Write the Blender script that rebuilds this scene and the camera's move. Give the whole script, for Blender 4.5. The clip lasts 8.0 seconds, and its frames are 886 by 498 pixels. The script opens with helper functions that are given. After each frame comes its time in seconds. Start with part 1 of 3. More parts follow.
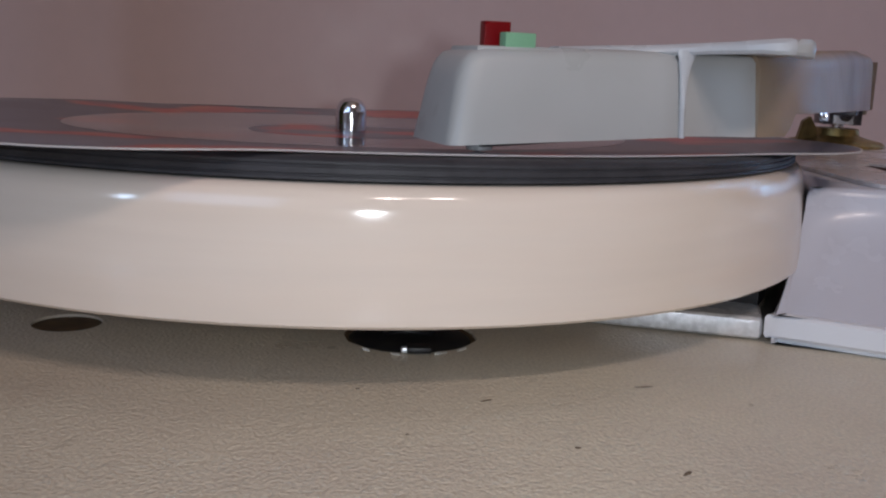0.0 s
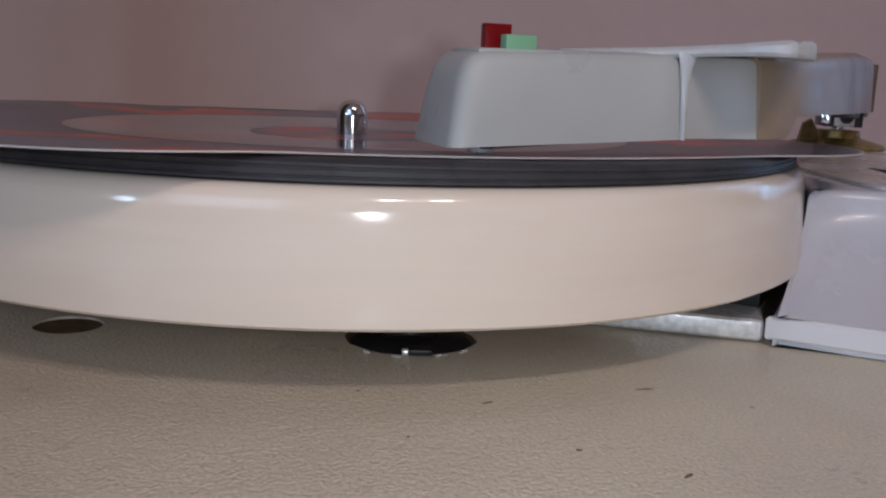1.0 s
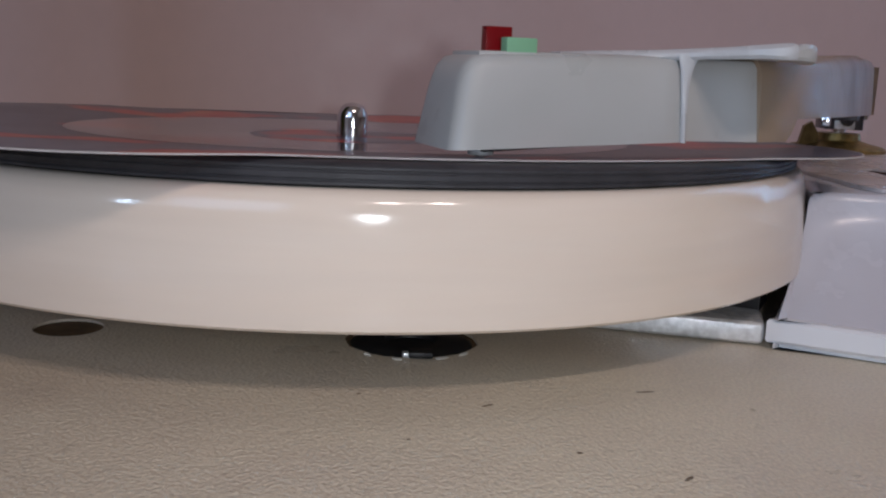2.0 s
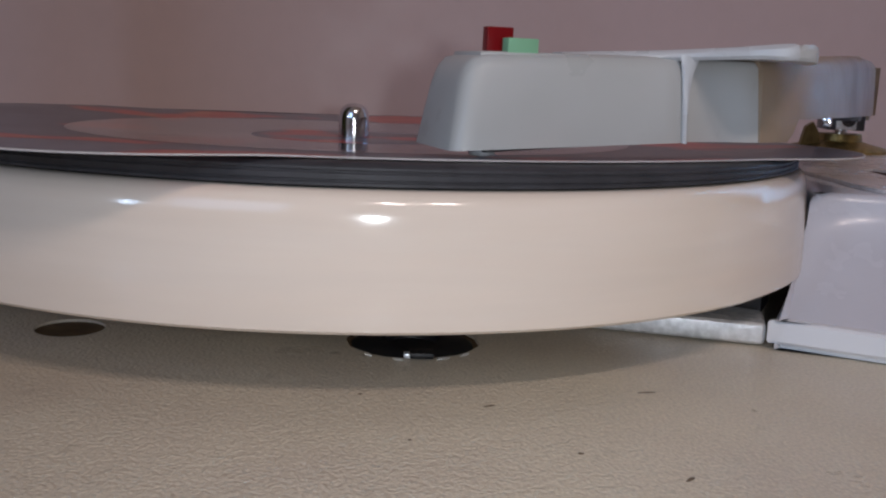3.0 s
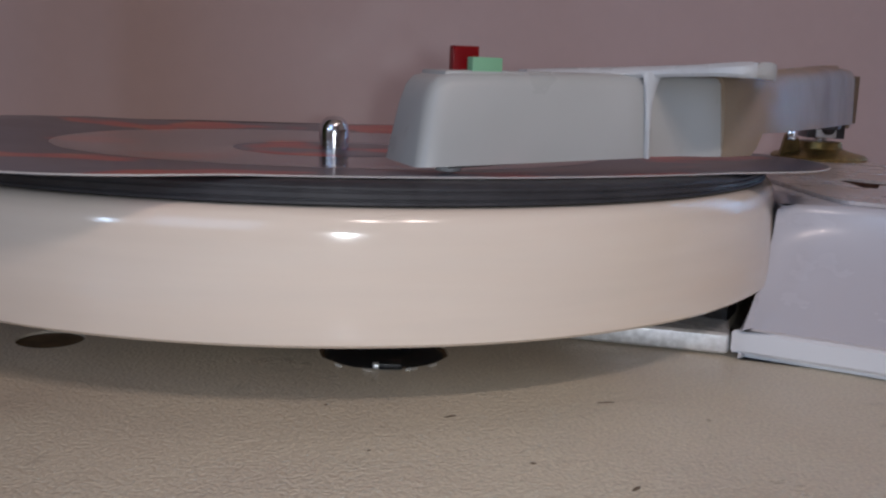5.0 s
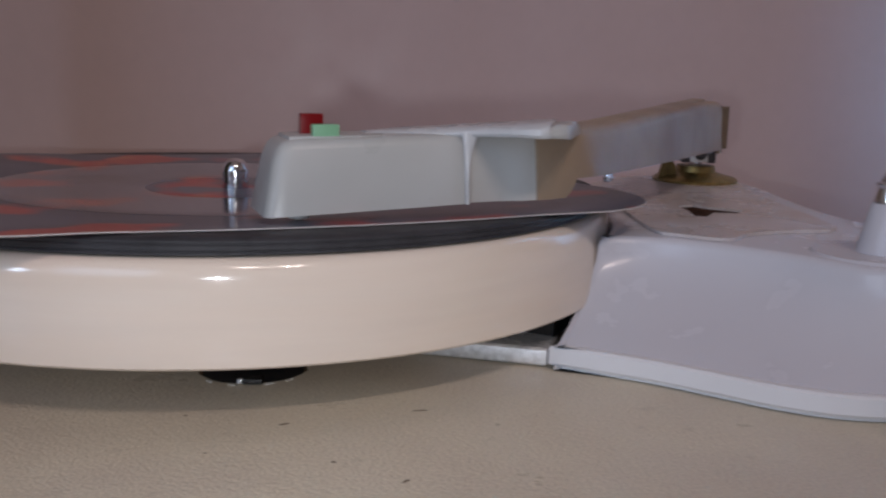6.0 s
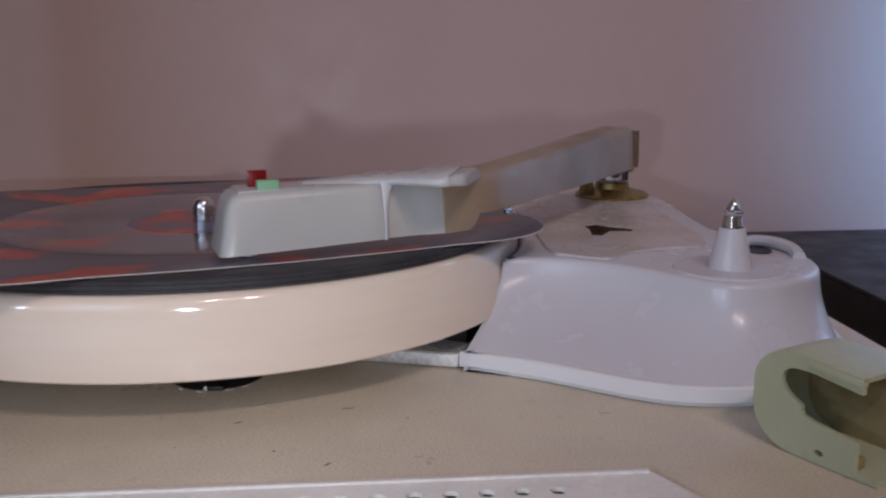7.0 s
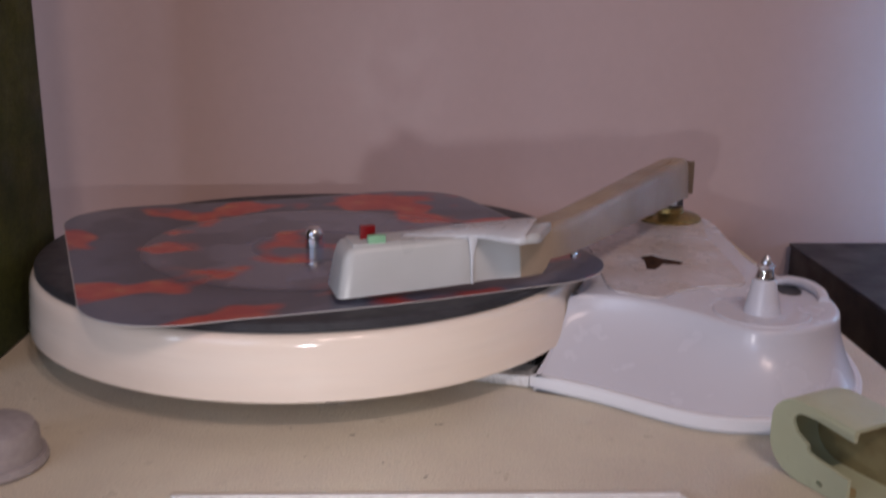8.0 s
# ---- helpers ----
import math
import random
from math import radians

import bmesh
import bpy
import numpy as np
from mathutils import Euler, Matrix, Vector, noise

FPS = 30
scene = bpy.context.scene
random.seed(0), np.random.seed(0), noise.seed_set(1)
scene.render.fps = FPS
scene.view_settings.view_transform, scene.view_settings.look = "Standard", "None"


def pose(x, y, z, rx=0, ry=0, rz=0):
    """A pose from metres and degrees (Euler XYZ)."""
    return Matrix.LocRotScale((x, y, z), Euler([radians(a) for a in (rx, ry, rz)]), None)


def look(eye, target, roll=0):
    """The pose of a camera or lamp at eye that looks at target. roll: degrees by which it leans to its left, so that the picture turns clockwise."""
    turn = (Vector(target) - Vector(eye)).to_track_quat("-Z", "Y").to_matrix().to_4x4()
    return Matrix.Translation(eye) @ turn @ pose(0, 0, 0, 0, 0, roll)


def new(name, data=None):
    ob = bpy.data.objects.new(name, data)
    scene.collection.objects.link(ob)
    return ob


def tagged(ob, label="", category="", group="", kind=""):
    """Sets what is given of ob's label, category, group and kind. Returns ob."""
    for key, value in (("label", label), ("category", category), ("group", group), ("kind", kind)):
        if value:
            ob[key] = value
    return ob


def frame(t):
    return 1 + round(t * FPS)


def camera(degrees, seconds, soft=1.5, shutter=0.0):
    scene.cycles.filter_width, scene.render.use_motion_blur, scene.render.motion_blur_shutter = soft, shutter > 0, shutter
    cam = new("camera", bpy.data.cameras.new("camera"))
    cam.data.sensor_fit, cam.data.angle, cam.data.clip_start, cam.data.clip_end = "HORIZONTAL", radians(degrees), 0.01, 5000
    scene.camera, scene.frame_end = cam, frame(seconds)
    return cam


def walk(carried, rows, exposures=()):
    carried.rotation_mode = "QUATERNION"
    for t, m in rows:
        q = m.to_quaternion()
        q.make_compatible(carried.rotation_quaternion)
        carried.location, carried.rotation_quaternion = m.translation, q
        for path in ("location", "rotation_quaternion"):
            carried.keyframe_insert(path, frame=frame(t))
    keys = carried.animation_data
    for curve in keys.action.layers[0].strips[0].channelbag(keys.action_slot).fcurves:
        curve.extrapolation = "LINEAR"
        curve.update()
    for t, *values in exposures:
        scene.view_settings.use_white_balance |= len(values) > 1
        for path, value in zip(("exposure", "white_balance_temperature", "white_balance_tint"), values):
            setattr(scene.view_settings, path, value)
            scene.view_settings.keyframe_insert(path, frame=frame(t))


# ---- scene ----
cam = camera(48.05, 8.0, soft=2.2, shutter=0.4)
# seconds, eye x y z, yaw to the left, pitch up, roll
ROWS = [
    (0, 0.0002, -0.2387, 0.0487, -5.51, -10.64, 2.42),
    (0.5, 0.0002, -0.2387, 0.0487, -5.37, -10.56, 2.42),
    (1, 0.0002, -0.2387, 0.0487, -5.45, -10.52, 2.42),
    (1.5, 0.0002, -0.2387, 0.0487, -5.44, -10.43, 2.42),
    (3, 0.0002, -0.2387, 0.0487, -5.34, -10.34, 2.42),
    (3.5, 0.0002, -0.2387, 0.0487, -5.29, -10.35, 2.42),
    (4, 0.0002, -0.2387, 0.0487, -5.16, -10.43, 2.42),
    (4.2, 0.0002, -0.2387, 0.0487, -5.08, -10.53, 2.42),
    (5.3, 0.0122, -0.2507, 0.0561, -4.71, -10, 1.94),
    (5.5, 0.0173, -0.2589, 0.0599, -3.69, -9.23, 1.52),
    (6, 0.0349, -0.2781, 0.0673, -4.8, -10.7, 1.44),
    (6.5, 0.0464, -0.2907, 0.0716, -5.94, -10.26, 1.3),
    (6.8, 0.0493, -0.3099, 0.0791, -4.98, -10.56, 1.86),
    (7, 0.0499, -0.326, 0.087, -5, -11.49, -0.16),
    (7.2, 0.0513, -0.3412, 0.1018, -2.92, -13.13, -0.67),
    (7.5, 0.0525, -0.3594, 0.1206, -0.89, -13.52, 0.01),
    (7.8, 0.0443, -0.3654, 0.1287, -1.41, -13.48, 0.51),
    (8, 0.0416, -0.3715, 0.1287, -1.23, -14.8, 0.32),
]


def eye_pose(x, y, z, yaw, pitch, roll):
    a, p = radians(yaw), radians(pitch)
    ahead = Vector((-math.sin(a) * math.cos(p), math.cos(a) * math.cos(p), math.sin(p)))
    return look((x, y, z), Vector((x, y, z)) + ahead, roll)


walk(cam, [(t, eye_pose(*row)) for t, *row in ROWS], [(0, -0.12, 6300, 12), (4.2, -0.12, 6300, 12), (5.5, -0.24, 6350, 13), (6.5, -0.15, 6350, 14), (7.0, -0.12, 6450, 16), (7.5, -0.06, 6750, 20), (8.0, 0.08, 6750, 21)])

# ---- world and light ----
world = bpy.data.worlds.new("world")
scene.world = world
world.use_nodes = True
world.node_tree.nodes["Background"].inputs["Color"].default_value = (0.85, 0.75, 0.72, 1)
world.node_tree.nodes["Background"].inputs["Strength"].default_value = 0.05


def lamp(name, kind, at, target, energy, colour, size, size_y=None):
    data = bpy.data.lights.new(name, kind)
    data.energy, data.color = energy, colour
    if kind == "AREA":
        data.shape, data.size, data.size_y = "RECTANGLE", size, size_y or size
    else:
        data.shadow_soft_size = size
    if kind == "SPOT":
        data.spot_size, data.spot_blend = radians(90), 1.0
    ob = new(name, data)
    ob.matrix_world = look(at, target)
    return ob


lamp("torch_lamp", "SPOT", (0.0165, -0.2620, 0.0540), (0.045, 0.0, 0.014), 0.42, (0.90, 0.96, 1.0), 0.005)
for bulb_x, bulb_y in ((0.26, -1.42), (0.58, -1.28)):
    lamp("ceiling_lamp", "AREA", (bulb_x, bulb_y, 1.42), (0.0, 0.0, 0.0), 4.3, (1.0, 0.82, 0.73), 0.12)
lamp("side_window_light", "AREA", (-1.20, -1.12, 0.42), (0.05, -0.05, 0.03), 1.6, (0.58, 0.77, 1.0), 0.09, 0.20)
# Soft cool fill, added from the front left without a window behind it.
lamp("cool_fill_light", "AREA", (-1.00, -2.00, 1.00), (0.1, 0.0, 0.05), 8.0, (0.50, 0.69, 1.0), 1.0, 1.0)
# Unseen helper beam, added to tint the wall's right end blue.
beam = lamp("blue_patch_lamp", "AREA", (1.30, -0.62, 0.42), (0.50, 0.135, 0.22), 1.6, (0.22, 0.58, 1.0), 0.12, 0.4)
beam.data.spread = radians(13)


# ---- materials ----
def mat(name, colour, rough=0.5, metal=0.0, grain=0.0, grain_size=400.0, bump=0.0, bump_size=900.0, second=None, coat=0.0, spots=0.0, ior=1.45, big=25.0, stretch=None, wear=0.22, pebble=0.0):
    """Painted, plastic or metal surface: colour varied at two scales, with fine relief."""
    m = bpy.data.materials.new(name)
    m.use_nodes = True
    nt = m.node_tree
    b = nt.nodes["Principled BSDF"]
    b.inputs["Roughness"].default_value, b.inputs["Metallic"].default_value = rough, metal
    b.inputs["Coat Weight"].default_value, b.inputs["IOR"].default_value = coat, ior
    b.inputs["Coat Roughness"].default_value = 0.08
    tc = nt.nodes.new("ShaderNodeTexCoord")

    def noise_node(scale, detail=4.0):
        n = nt.nodes.new("ShaderNodeTexNoise")
        n.inputs["Scale"].default_value, n.inputs["Detail"].default_value = scale, detail
        nt.links.new(stretched.outputs["Vector"] if stretch else tc.outputs["Object"], n.inputs["Vector"])
        return n

    def ramp(src, lo, hi, a, c):
        r = nt.nodes.new("ShaderNodeValToRGB")
        r.color_ramp.elements[0].position, r.color_ramp.elements[1].position = lo, hi
        r.color_ramp.elements[0].color, r.color_ramp.elements[1].color = (*a, 1), (*c, 1)
        nt.links.new(src, r.inputs["Fac"])
        return r.outputs["Color"]

    if stretch:
        stretched = nt.nodes.new("ShaderNodeVectorMath")
        stretched.operation = "MULTIPLY"
        stretched.inputs[1].default_value = stretch
        nt.links.new(tc.outputs["Object"], stretched.inputs[0])
    dark = second or tuple(c * 0.8 for c in colour)
    col = ramp(noise_node(big).outputs["Fac"], 0.35, 0.62, dark, colour)
    if grain:
        mix = nt.nodes.new("ShaderNodeMix")
        mix.data_type, mix.blend_type = "RGBA", "MULTIPLY"
        mix.inputs["Factor"].default_value = grain
        nt.links.new(col, mix.inputs["A"])
        nt.links.new(ramp(noise_node(grain_size, 6).outputs["Fac"], 0.35, 0.65, (0.45, 0.45, 0.45), (1.15, 1.15, 1.15)), mix.inputs["B"])
        col = mix.outputs["Result"]
    if spots:
        mix = nt.nodes.new("ShaderNodeMix")
        mix.data_type, mix.blend_type = "RGBA", "MIX"
        nt.links.new(ramp(noise_node(190, 8).outputs["Fac"], 0.64, 0.70, (0, 0, 0), (spots, spots, spots)), mix.inputs["Factor"])
        nt.links.new(col, mix.inputs["A"])
        mix.inputs["B"].default_value = (0.10, 0.07, 0.05, 1)
        col = mix.outputs["Result"]
    nt.links.new(col, b.inputs["Base Color"])
    if bump:
        bp = nt.nodes.new("ShaderNodeBump")
        bp.inputs["Strength"].default_value, bp.inputs["Distance"].default_value = bump, 0.0004
        relief = noise_node(bump_size, 3).outputs["Fac"]
        if pebble:
            cells = nt.nodes.new("ShaderNodeTexVoronoi")
            cells.feature, cells.inputs["Scale"].default_value = "SMOOTH_F1", pebble
            nt.links.new(tc.outputs["Object"], cells.inputs["Vector"])
            both = nt.nodes.new("ShaderNodeMath")
            both.operation = "MULTIPLY_ADD"
            both.inputs[1].default_value = -1.6
            nt.links.new(cells.outputs["Distance"], both.inputs[0])
            nt.links.new(relief, both.inputs[2])
            relief = both.outputs["Value"]
        nt.links.new(relief, bp.inputs["Height"])
        nt.links.new(bp.outputs["Normal"], b.inputs["Normal"])
    worn = ramp(noise_node(60, 5).outputs["Fac"], 0.3, 0.7, (rough * (1 - wear),) * 3, (min(1, rough * (1 + wear)),) * 3)
    nt.links.new(worn, b.inputs["Roughness"])
    return m


DECK = mat("leatherette", (0.71, 0.635, 0.50), 0.34, grain=0.30, grain_size=1700, bump=0.34, bump_size=900, pebble=1900.0, second=(0.64, 0.56, 0.45), spots=0.12)
WOOD = mat("raw_wood", (0.15, 0.09, 0.045), 0.7, grain=0.6, grain_size=300)
CREAM = mat("cream_enamel", (0.86, 0.76, 0.66), 0.13, second=(0.83, 0.71, 0.60), coat=0.35, big=22.0, grain=0.07, grain_size=50, stretch=(0.35, 0.35, 4.0), wear=0.05)
RUBBER = mat("dark_rubber", (0.045, 0.045, 0.052), 0.55, grain=0.5, grain_size=250, bump=0.2)
CHROME = mat("chrome", (0.75, 0.75, 0.77), 0.12, metal=1.0, bump=0.05, bump_size=300)
BRASS = mat("old_brass", (0.38, 0.27, 0.10), 0.38, metal=0.8, second=(0.16, 0.13, 0.06), grain=0.5, grain_size=500, bump=0.2)
STEEL = mat("galvanised_steel", (0.93, 0.96, 1.0), 0.32, metal=0.5, grain=0.35, grain_size=700, bump=0.3, bump_size=700)
DARKSTEEL = mat("dark_steel", (0.10, 0.10, 0.11), 0.35, metal=0.7, grain=0.3)
ARM = mat("grey_plastic", (0.52, 0.53, 0.53), 0.34, second=(0.47, 0.48, 0.47), bump=0.05, bump_size=500, spots=0.10)
# Green plastic browned to paint in the warm shade inside the cover.
SHADED_INSIDE = mat("shaded_green_plastic", (0.36, 0.29, 0.14), 0.5, second=(0.27, 0.20, 0.09), bump=0.1, bump_size=300, big=120.0)
EDGE = mat("cut_edge", (0.60, 0.57, 0.56), 0.6)
ARMPALE = mat("polished_grey_plastic", (0.60, 0.62, 0.65), 0.28, second=(0.56, 0.58, 0.60), bump=0.04, bump_size=500, spots=0.06)
ARMOLD = mat("yellowed_plastic", (0.37, 0.285, 0.205), 0.42, second=(0.28, 0.21, 0.155), bump=0.06, bump_size=400, spots=0.1)
BASE = mat("white_plastic", (0.61, 0.61, 0.67), 0.27, second=(0.60, 0.60, 0.66), coat=0.1, wear=0.03)
# Same plastic as BASE, made lighter to paint in the light on the flange.
FLANGE = mat("lit_white_plastic", (0.78, 0.79, 0.83), 0.30, second=(0.75, 0.755, 0.79), bump=0.02, bump_size=250, wear=0.05)
SOILED = mat("soiled_white_plastic", (0.61, 0.57, 0.585), 0.28, second=(0.53, 0.46, 0.43), grain=0.12, grain_size=260, bump=0.05, bump_size=300, spots=0.2, big=45.0)
# Real black parts, and the fillers that darken shaded gaps.
BLACK = mat("black_plastic_and_gaps", (0.012, 0.012, 0.014), 0.45)
RED = mat("red_plastic", (0.22, 0.003, 0.006), 0.3, second=(0.17, 0.002, 0.005))
MINT = mat("mint_plastic", (0.25, 0.52, 0.32), 0.45, second=(0.22, 0.46, 0.28))
GREEN = mat("pale_green_plastic", (0.50, 0.54, 0.37), 0.38, second=(0.45, 0.48, 0.32), bump=0.08, bump_size=300, spots=0.08)
PALE = mat("white_enamel", (0.80, 0.78, 0.76), 0.35, grain=0.12, grain_size=600)
WALL = mat("pink_plaster", (0.60, 0.465, 0.460), 0.42, second=(0.58, 0.445, 0.440), grain=0.03, grain_size=180, bump=0.04, bump_size=220, big=7)
ROOM = mat("room_paint", (0.62, 0.55, 0.48), 0.8, second=(0.58, 0.51, 0.44), big=2)
FLOORM = mat("floor_boards", (0.25, 0.15, 0.08), 0.5, grain=0.4, grain_size=20, big=3)
SLATE = mat("charcoal_lid", (0.03, 0.032, 0.042), 0.5, grain=0.3, grain_size=400, bump=0.2)
OLIVE = mat("dark_olive_cloth", (0.075, 0.085, 0.015), 0.8, second=(0.03, 0.045, 0.015), grain=0.5, grain_size=600, bump=0.5)
BROKEN = mat("darkened_hole_floor", (0.07, 0.035, 0.022), 0.85, second=(0.025, 0.014, 0.010), big=220.0, ior=1.1)
GREY = mat("grey_knob", (0.42, 0.38, 0.38), 0.5, grain=0.2)
MARK = mat("dirt", (0.20, 0.15, 0.10), 0.7, second=(0.12, 0.09, 0.06), big=300)
CHIP = mat("torn_edge", (0.72, 0.70, 0.66), 0.7)


def sheet_material(name, gloss, shade):
    """Glossy printed flexible record: grey-blue border, grey-lilac grooves, red and orange flowers."""
    m = bpy.data.materials.new(name)
    m.use_nodes = True
    nt = m.node_tree
    N, L = nt.nodes.new, nt.links.new
    b = nt.nodes["Principled BSDF"]
    b.inputs["Roughness"].default_value, b.inputs["Coat Weight"].default_value, b.inputs["Coat Roughness"].default_value = gloss, 0.15, 0.05
    tc = N("ShaderNodeTexCoord")
    flat = N("ShaderNodeVectorMath")
    flat.operation = "MULTIPLY"
    flat.inputs[1].default_value = (1, 1, 0)
    L(tc.outputs["Object"], flat.inputs[0])
    dist = N("ShaderNodeVectorMath")
    dist.operation = "LENGTH"
    L(flat.outputs["Vector"], dist.inputs[0])

    def noise_node(scale, detail, off):
        add = N("ShaderNodeVectorMath")
        add.inputs[1].default_value = off
        L(flat.outputs["Vector"], add.inputs[0])
        n = N("ShaderNodeTexNoise")
        n.inputs["Scale"].default_value, n.inputs["Detail"].default_value = scale, detail
        L(add.outputs["Vector"], n.inputs["Vector"])
        return n.outputs["Fac"]

    def ramp(src, stops):
        r = N("ShaderNodeValToRGB")
        e = r.color_ramp.elements
        e[0].position, e[0].color = stops[0][0], (*stops[0][1], 1)
        e[1].position, e[1].color = stops[-1][0], (*stops[-1][1], 1)
        for p, c in stops[1:-1]:
            e.new(p).color = (*c, 1)
        L(src, r.inputs["Fac"])
        return r.outputs["Color"]

    def mix(fac, a, c, blend="MIX"):
        x = N("ShaderNodeMix")
        x.data_type, x.blend_type = "RGBA", blend
        for key, value in (("Factor", fac), ("A", a), ("B", c)):
            if isinstance(value, (tuple, float)):
                x.inputs[key].default_value = value
            else:
                L(value, x.inputs[key])
        return x.outputs["Result"]

    scaled = N("ShaderNodeMath")
    scaled.operation = "MULTIPLY"
    scaled.inputs[1].default_value = 10.0
    L(dist.outputs["Value"], scaled.inputs[0])
    r = scaled.outputs["Value"]
    base = ramp(r, [(0.0, (0.19, 0.18, 0.22)), (0.60, (0.19, 0.18, 0.22)), (0.64, (0.07, 0.08, 0.11)), (0.78, (0.13, 0.14, 0.19)), (1.0, (0.20, 0.20, 0.24))])
    base = mix(ramp(noise_node(32, 3, (3, 1, 0)), [(0.48, (0, 0, 0)), (0.56, (0.7, 0.7, 0.7))]), base, (0.055, 0.07, 0.10, 1))
    base = mix(1.0, base, (shade * 0.92, shade * 1.04, shade * 1.25, 1), "MULTIPLY")
    flowers = ramp(noise_node(26, 2, (0.37, 0.9, 0)), [(0.53, (0, 0, 0)), (0.59, (1, 1, 1))])
    petals = ramp(noise_node(95, 3, (5, 2, 0)), [(0.38, (0.38, 0.02, 0.02)), (0.58, (0.48, 0.06, 0.035)), (0.75, (0.50, 0.19, 0.07))])
    base = mix(flowers, base, petals)
    L(base, b.inputs["Base Color"])
    wave = N("ShaderNodeMath")
    wave.operation = "SINE"
    fine = N("ShaderNodeMath")
    fine.operation = "MULTIPLY"
    fine.inputs[1].default_value = 6000.0
    L(dist.outputs["Value"], fine.inputs[0])
    L(fine.outputs["Value"], wave.inputs[0])
    bp = N("ShaderNodeBump")
    bp.inputs["Strength"].default_value, bp.inputs["Distance"].default_value = 0.06, 0.0001
    L(wave.outputs["Value"], bp.inputs["Height"])
    L(bp.outputs["Normal"], b.inputs["Normal"])
    return m


SHEET = sheet_material("printed_flexi", 0.30, 0.55)
GROOVE = sheet_material("grooved_flexi", 0.07, 0.66)


# ---- mesh tools ----
def thing(name, label, category, at=(0, 0, 0), group="", kind=""):
    ob = new(name)
    ob.empty_display_size = 0.01
    ob.location = at
    return tagged(ob, label, category, group, kind)


def part(name, bm, material, parent=None, label="", smooth=True, angle=35):
    bmesh.ops.recalc_face_normals(bm, faces=bm.faces)
    me = bpy.data.meshes.new(name)
    if smooth:
        for f in bm.faces:
            f.smooth = True
        for e in bm.edges:
            if len(e.link_faces) == 2 and e.calc_face_angle(0) > radians(angle):
                e.smooth = False
    bm.to_mesh(me)
    bm.free()
    me.materials.append(material)
    ob = new(name, me)
    if parent is not None:
        ob.parent = parent
    if label:
        ob["label"] = label
    return ob


def lathe(profile, segments=64, cx=0.0, cy=0.0):
    """A solid of revolution round z from (radius, z) pairs."""
    bm = bmesh.new()
    rings = []
    for r, z in profile:
        if r < 1e-6:
            rings.append([bm.verts.new((cx, cy, z))])
        else:
            rings.append([bm.verts.new((cx + r * math.cos(2 * math.pi * k / segments), cy + r * math.sin(2 * math.pi * k / segments), z)) for k in range(segments)])
    for a, c in zip(rings, rings[1:]):
        for k in range(segments):
            q = (k + 1) % segments
            loop = [a[k % len(a)], a[q % len(a)], c[q % len(c)], c[k % len(c)]]
            loop = list(dict.fromkeys(loop))
            if len(loop) > 2:
                bm.faces.new(loop)
    return bm


def box(x0, x1, y0, y1, z0, z1, bevel=0.0, segments=2):
    bm = bmesh.new()
    bmesh.ops.create_cube(bm, size=1)
    for v in bm.verts:
        v.co = Vector(((x0 + x1) / 2 + v.co.x * (x1 - x0), (y0 + y1) / 2 + v.co.y * (y1 - y0), (z0 + z1) / 2 + v.co.z * (z1 - z0)))
    if bevel:
        bmesh.ops.bevel(bm, geom=bm.edges[:], offset=bevel, segments=segments, profile=0.6, affect="EDGES")
    return bm


def loft(rings, cap=True):
    """Skin through closed rings of equally many points."""
    bm = bmesh.new()
    vs = [[bm.verts.new(p) for p in ring] for ring in rings]
    n = len(vs[0])
    for a, c in zip(vs, vs[1:]):
        for k in range(n):
            bm.faces.new((a[k], a[(k + 1) % n], c[(k + 1) % n], c[k]))
    if cap:
        bm.faces.new(vs[0])
        bm.faces.new(vs[-1])
    return bm


def spline(points, per=6, closed=True):
    """Catmull-Rom through the points."""
    out, n = [], len(points)
    P = [Vector(p) for p in points]
    for i in range(n if closed else n - 1):
        a, b, c, d = (P[(i + k) % n] if closed else P[min(max(i + k, 0), n - 1)] for k in (-1, 0, 1, 2))
        for j in range(per):
            t = j / per
            out.append(0.5 * ((2 * b) + (c - a) * t + (2 * a - 5 * b + 4 * c - d) * t * t + (3 * b - a - 3 * c + d) * t ** 3))
    if not closed:
        out.append(P[-1])
    return out


def slab(outline, holes, z0, z1):
    """A flat plate of any outline, with holes through it."""
    bm = bmesh.new()
    edges = []
    for loop in [outline, *holes]:
        vs = [bm.verts.new((p[0], p[1], z1)) for p in loop]
        edges += [bm.edges.new((vs[k], vs[(k + 1) % len(vs)])) for k in range(len(vs))]
    bmesh.ops.triangle_fill(bm, use_beauty=True, use_dissolve=False, edges=edges)
    top = bm.faces[:]
    got = bmesh.ops.extrude_face_region(bm, geom=top)
    for v in got["geom"]:
        if isinstance(v, bmesh.types.BMVert):
            v.co.z = z0
    return bm


def circle(cx, cy, r, n=16, squash=1.0):
    return [(cx + r * math.cos(2 * math.pi * k / n), cy + squash * r * math.sin(2 * math.pi * k / n)) for k in range(n)]


# ---- the setting ----
BACK, LEFT_ROOM, RIGHT_ROOM, FRONT_ROOM, LOW, HIGH = 0.135, -1.5, 1.5, -2.4, -0.75, 1.65
tagged(part("wall_north", box(LEFT_ROOM - 0.1, RIGHT_ROOM + 0.1, BACK, BACK + 0.1, LOW, HIGH), WALL), "smooth dusty pink plaster wall behind the record player", "wall", kind="structure")
tagged(part("wall_south", box(LEFT_ROOM - 0.1, RIGHT_ROOM + 0.1, FRONT_ROOM - 0.1, FRONT_ROOM, LOW, HIGH), ROOM), "plain beige painted room wall", "wall", kind="structure")
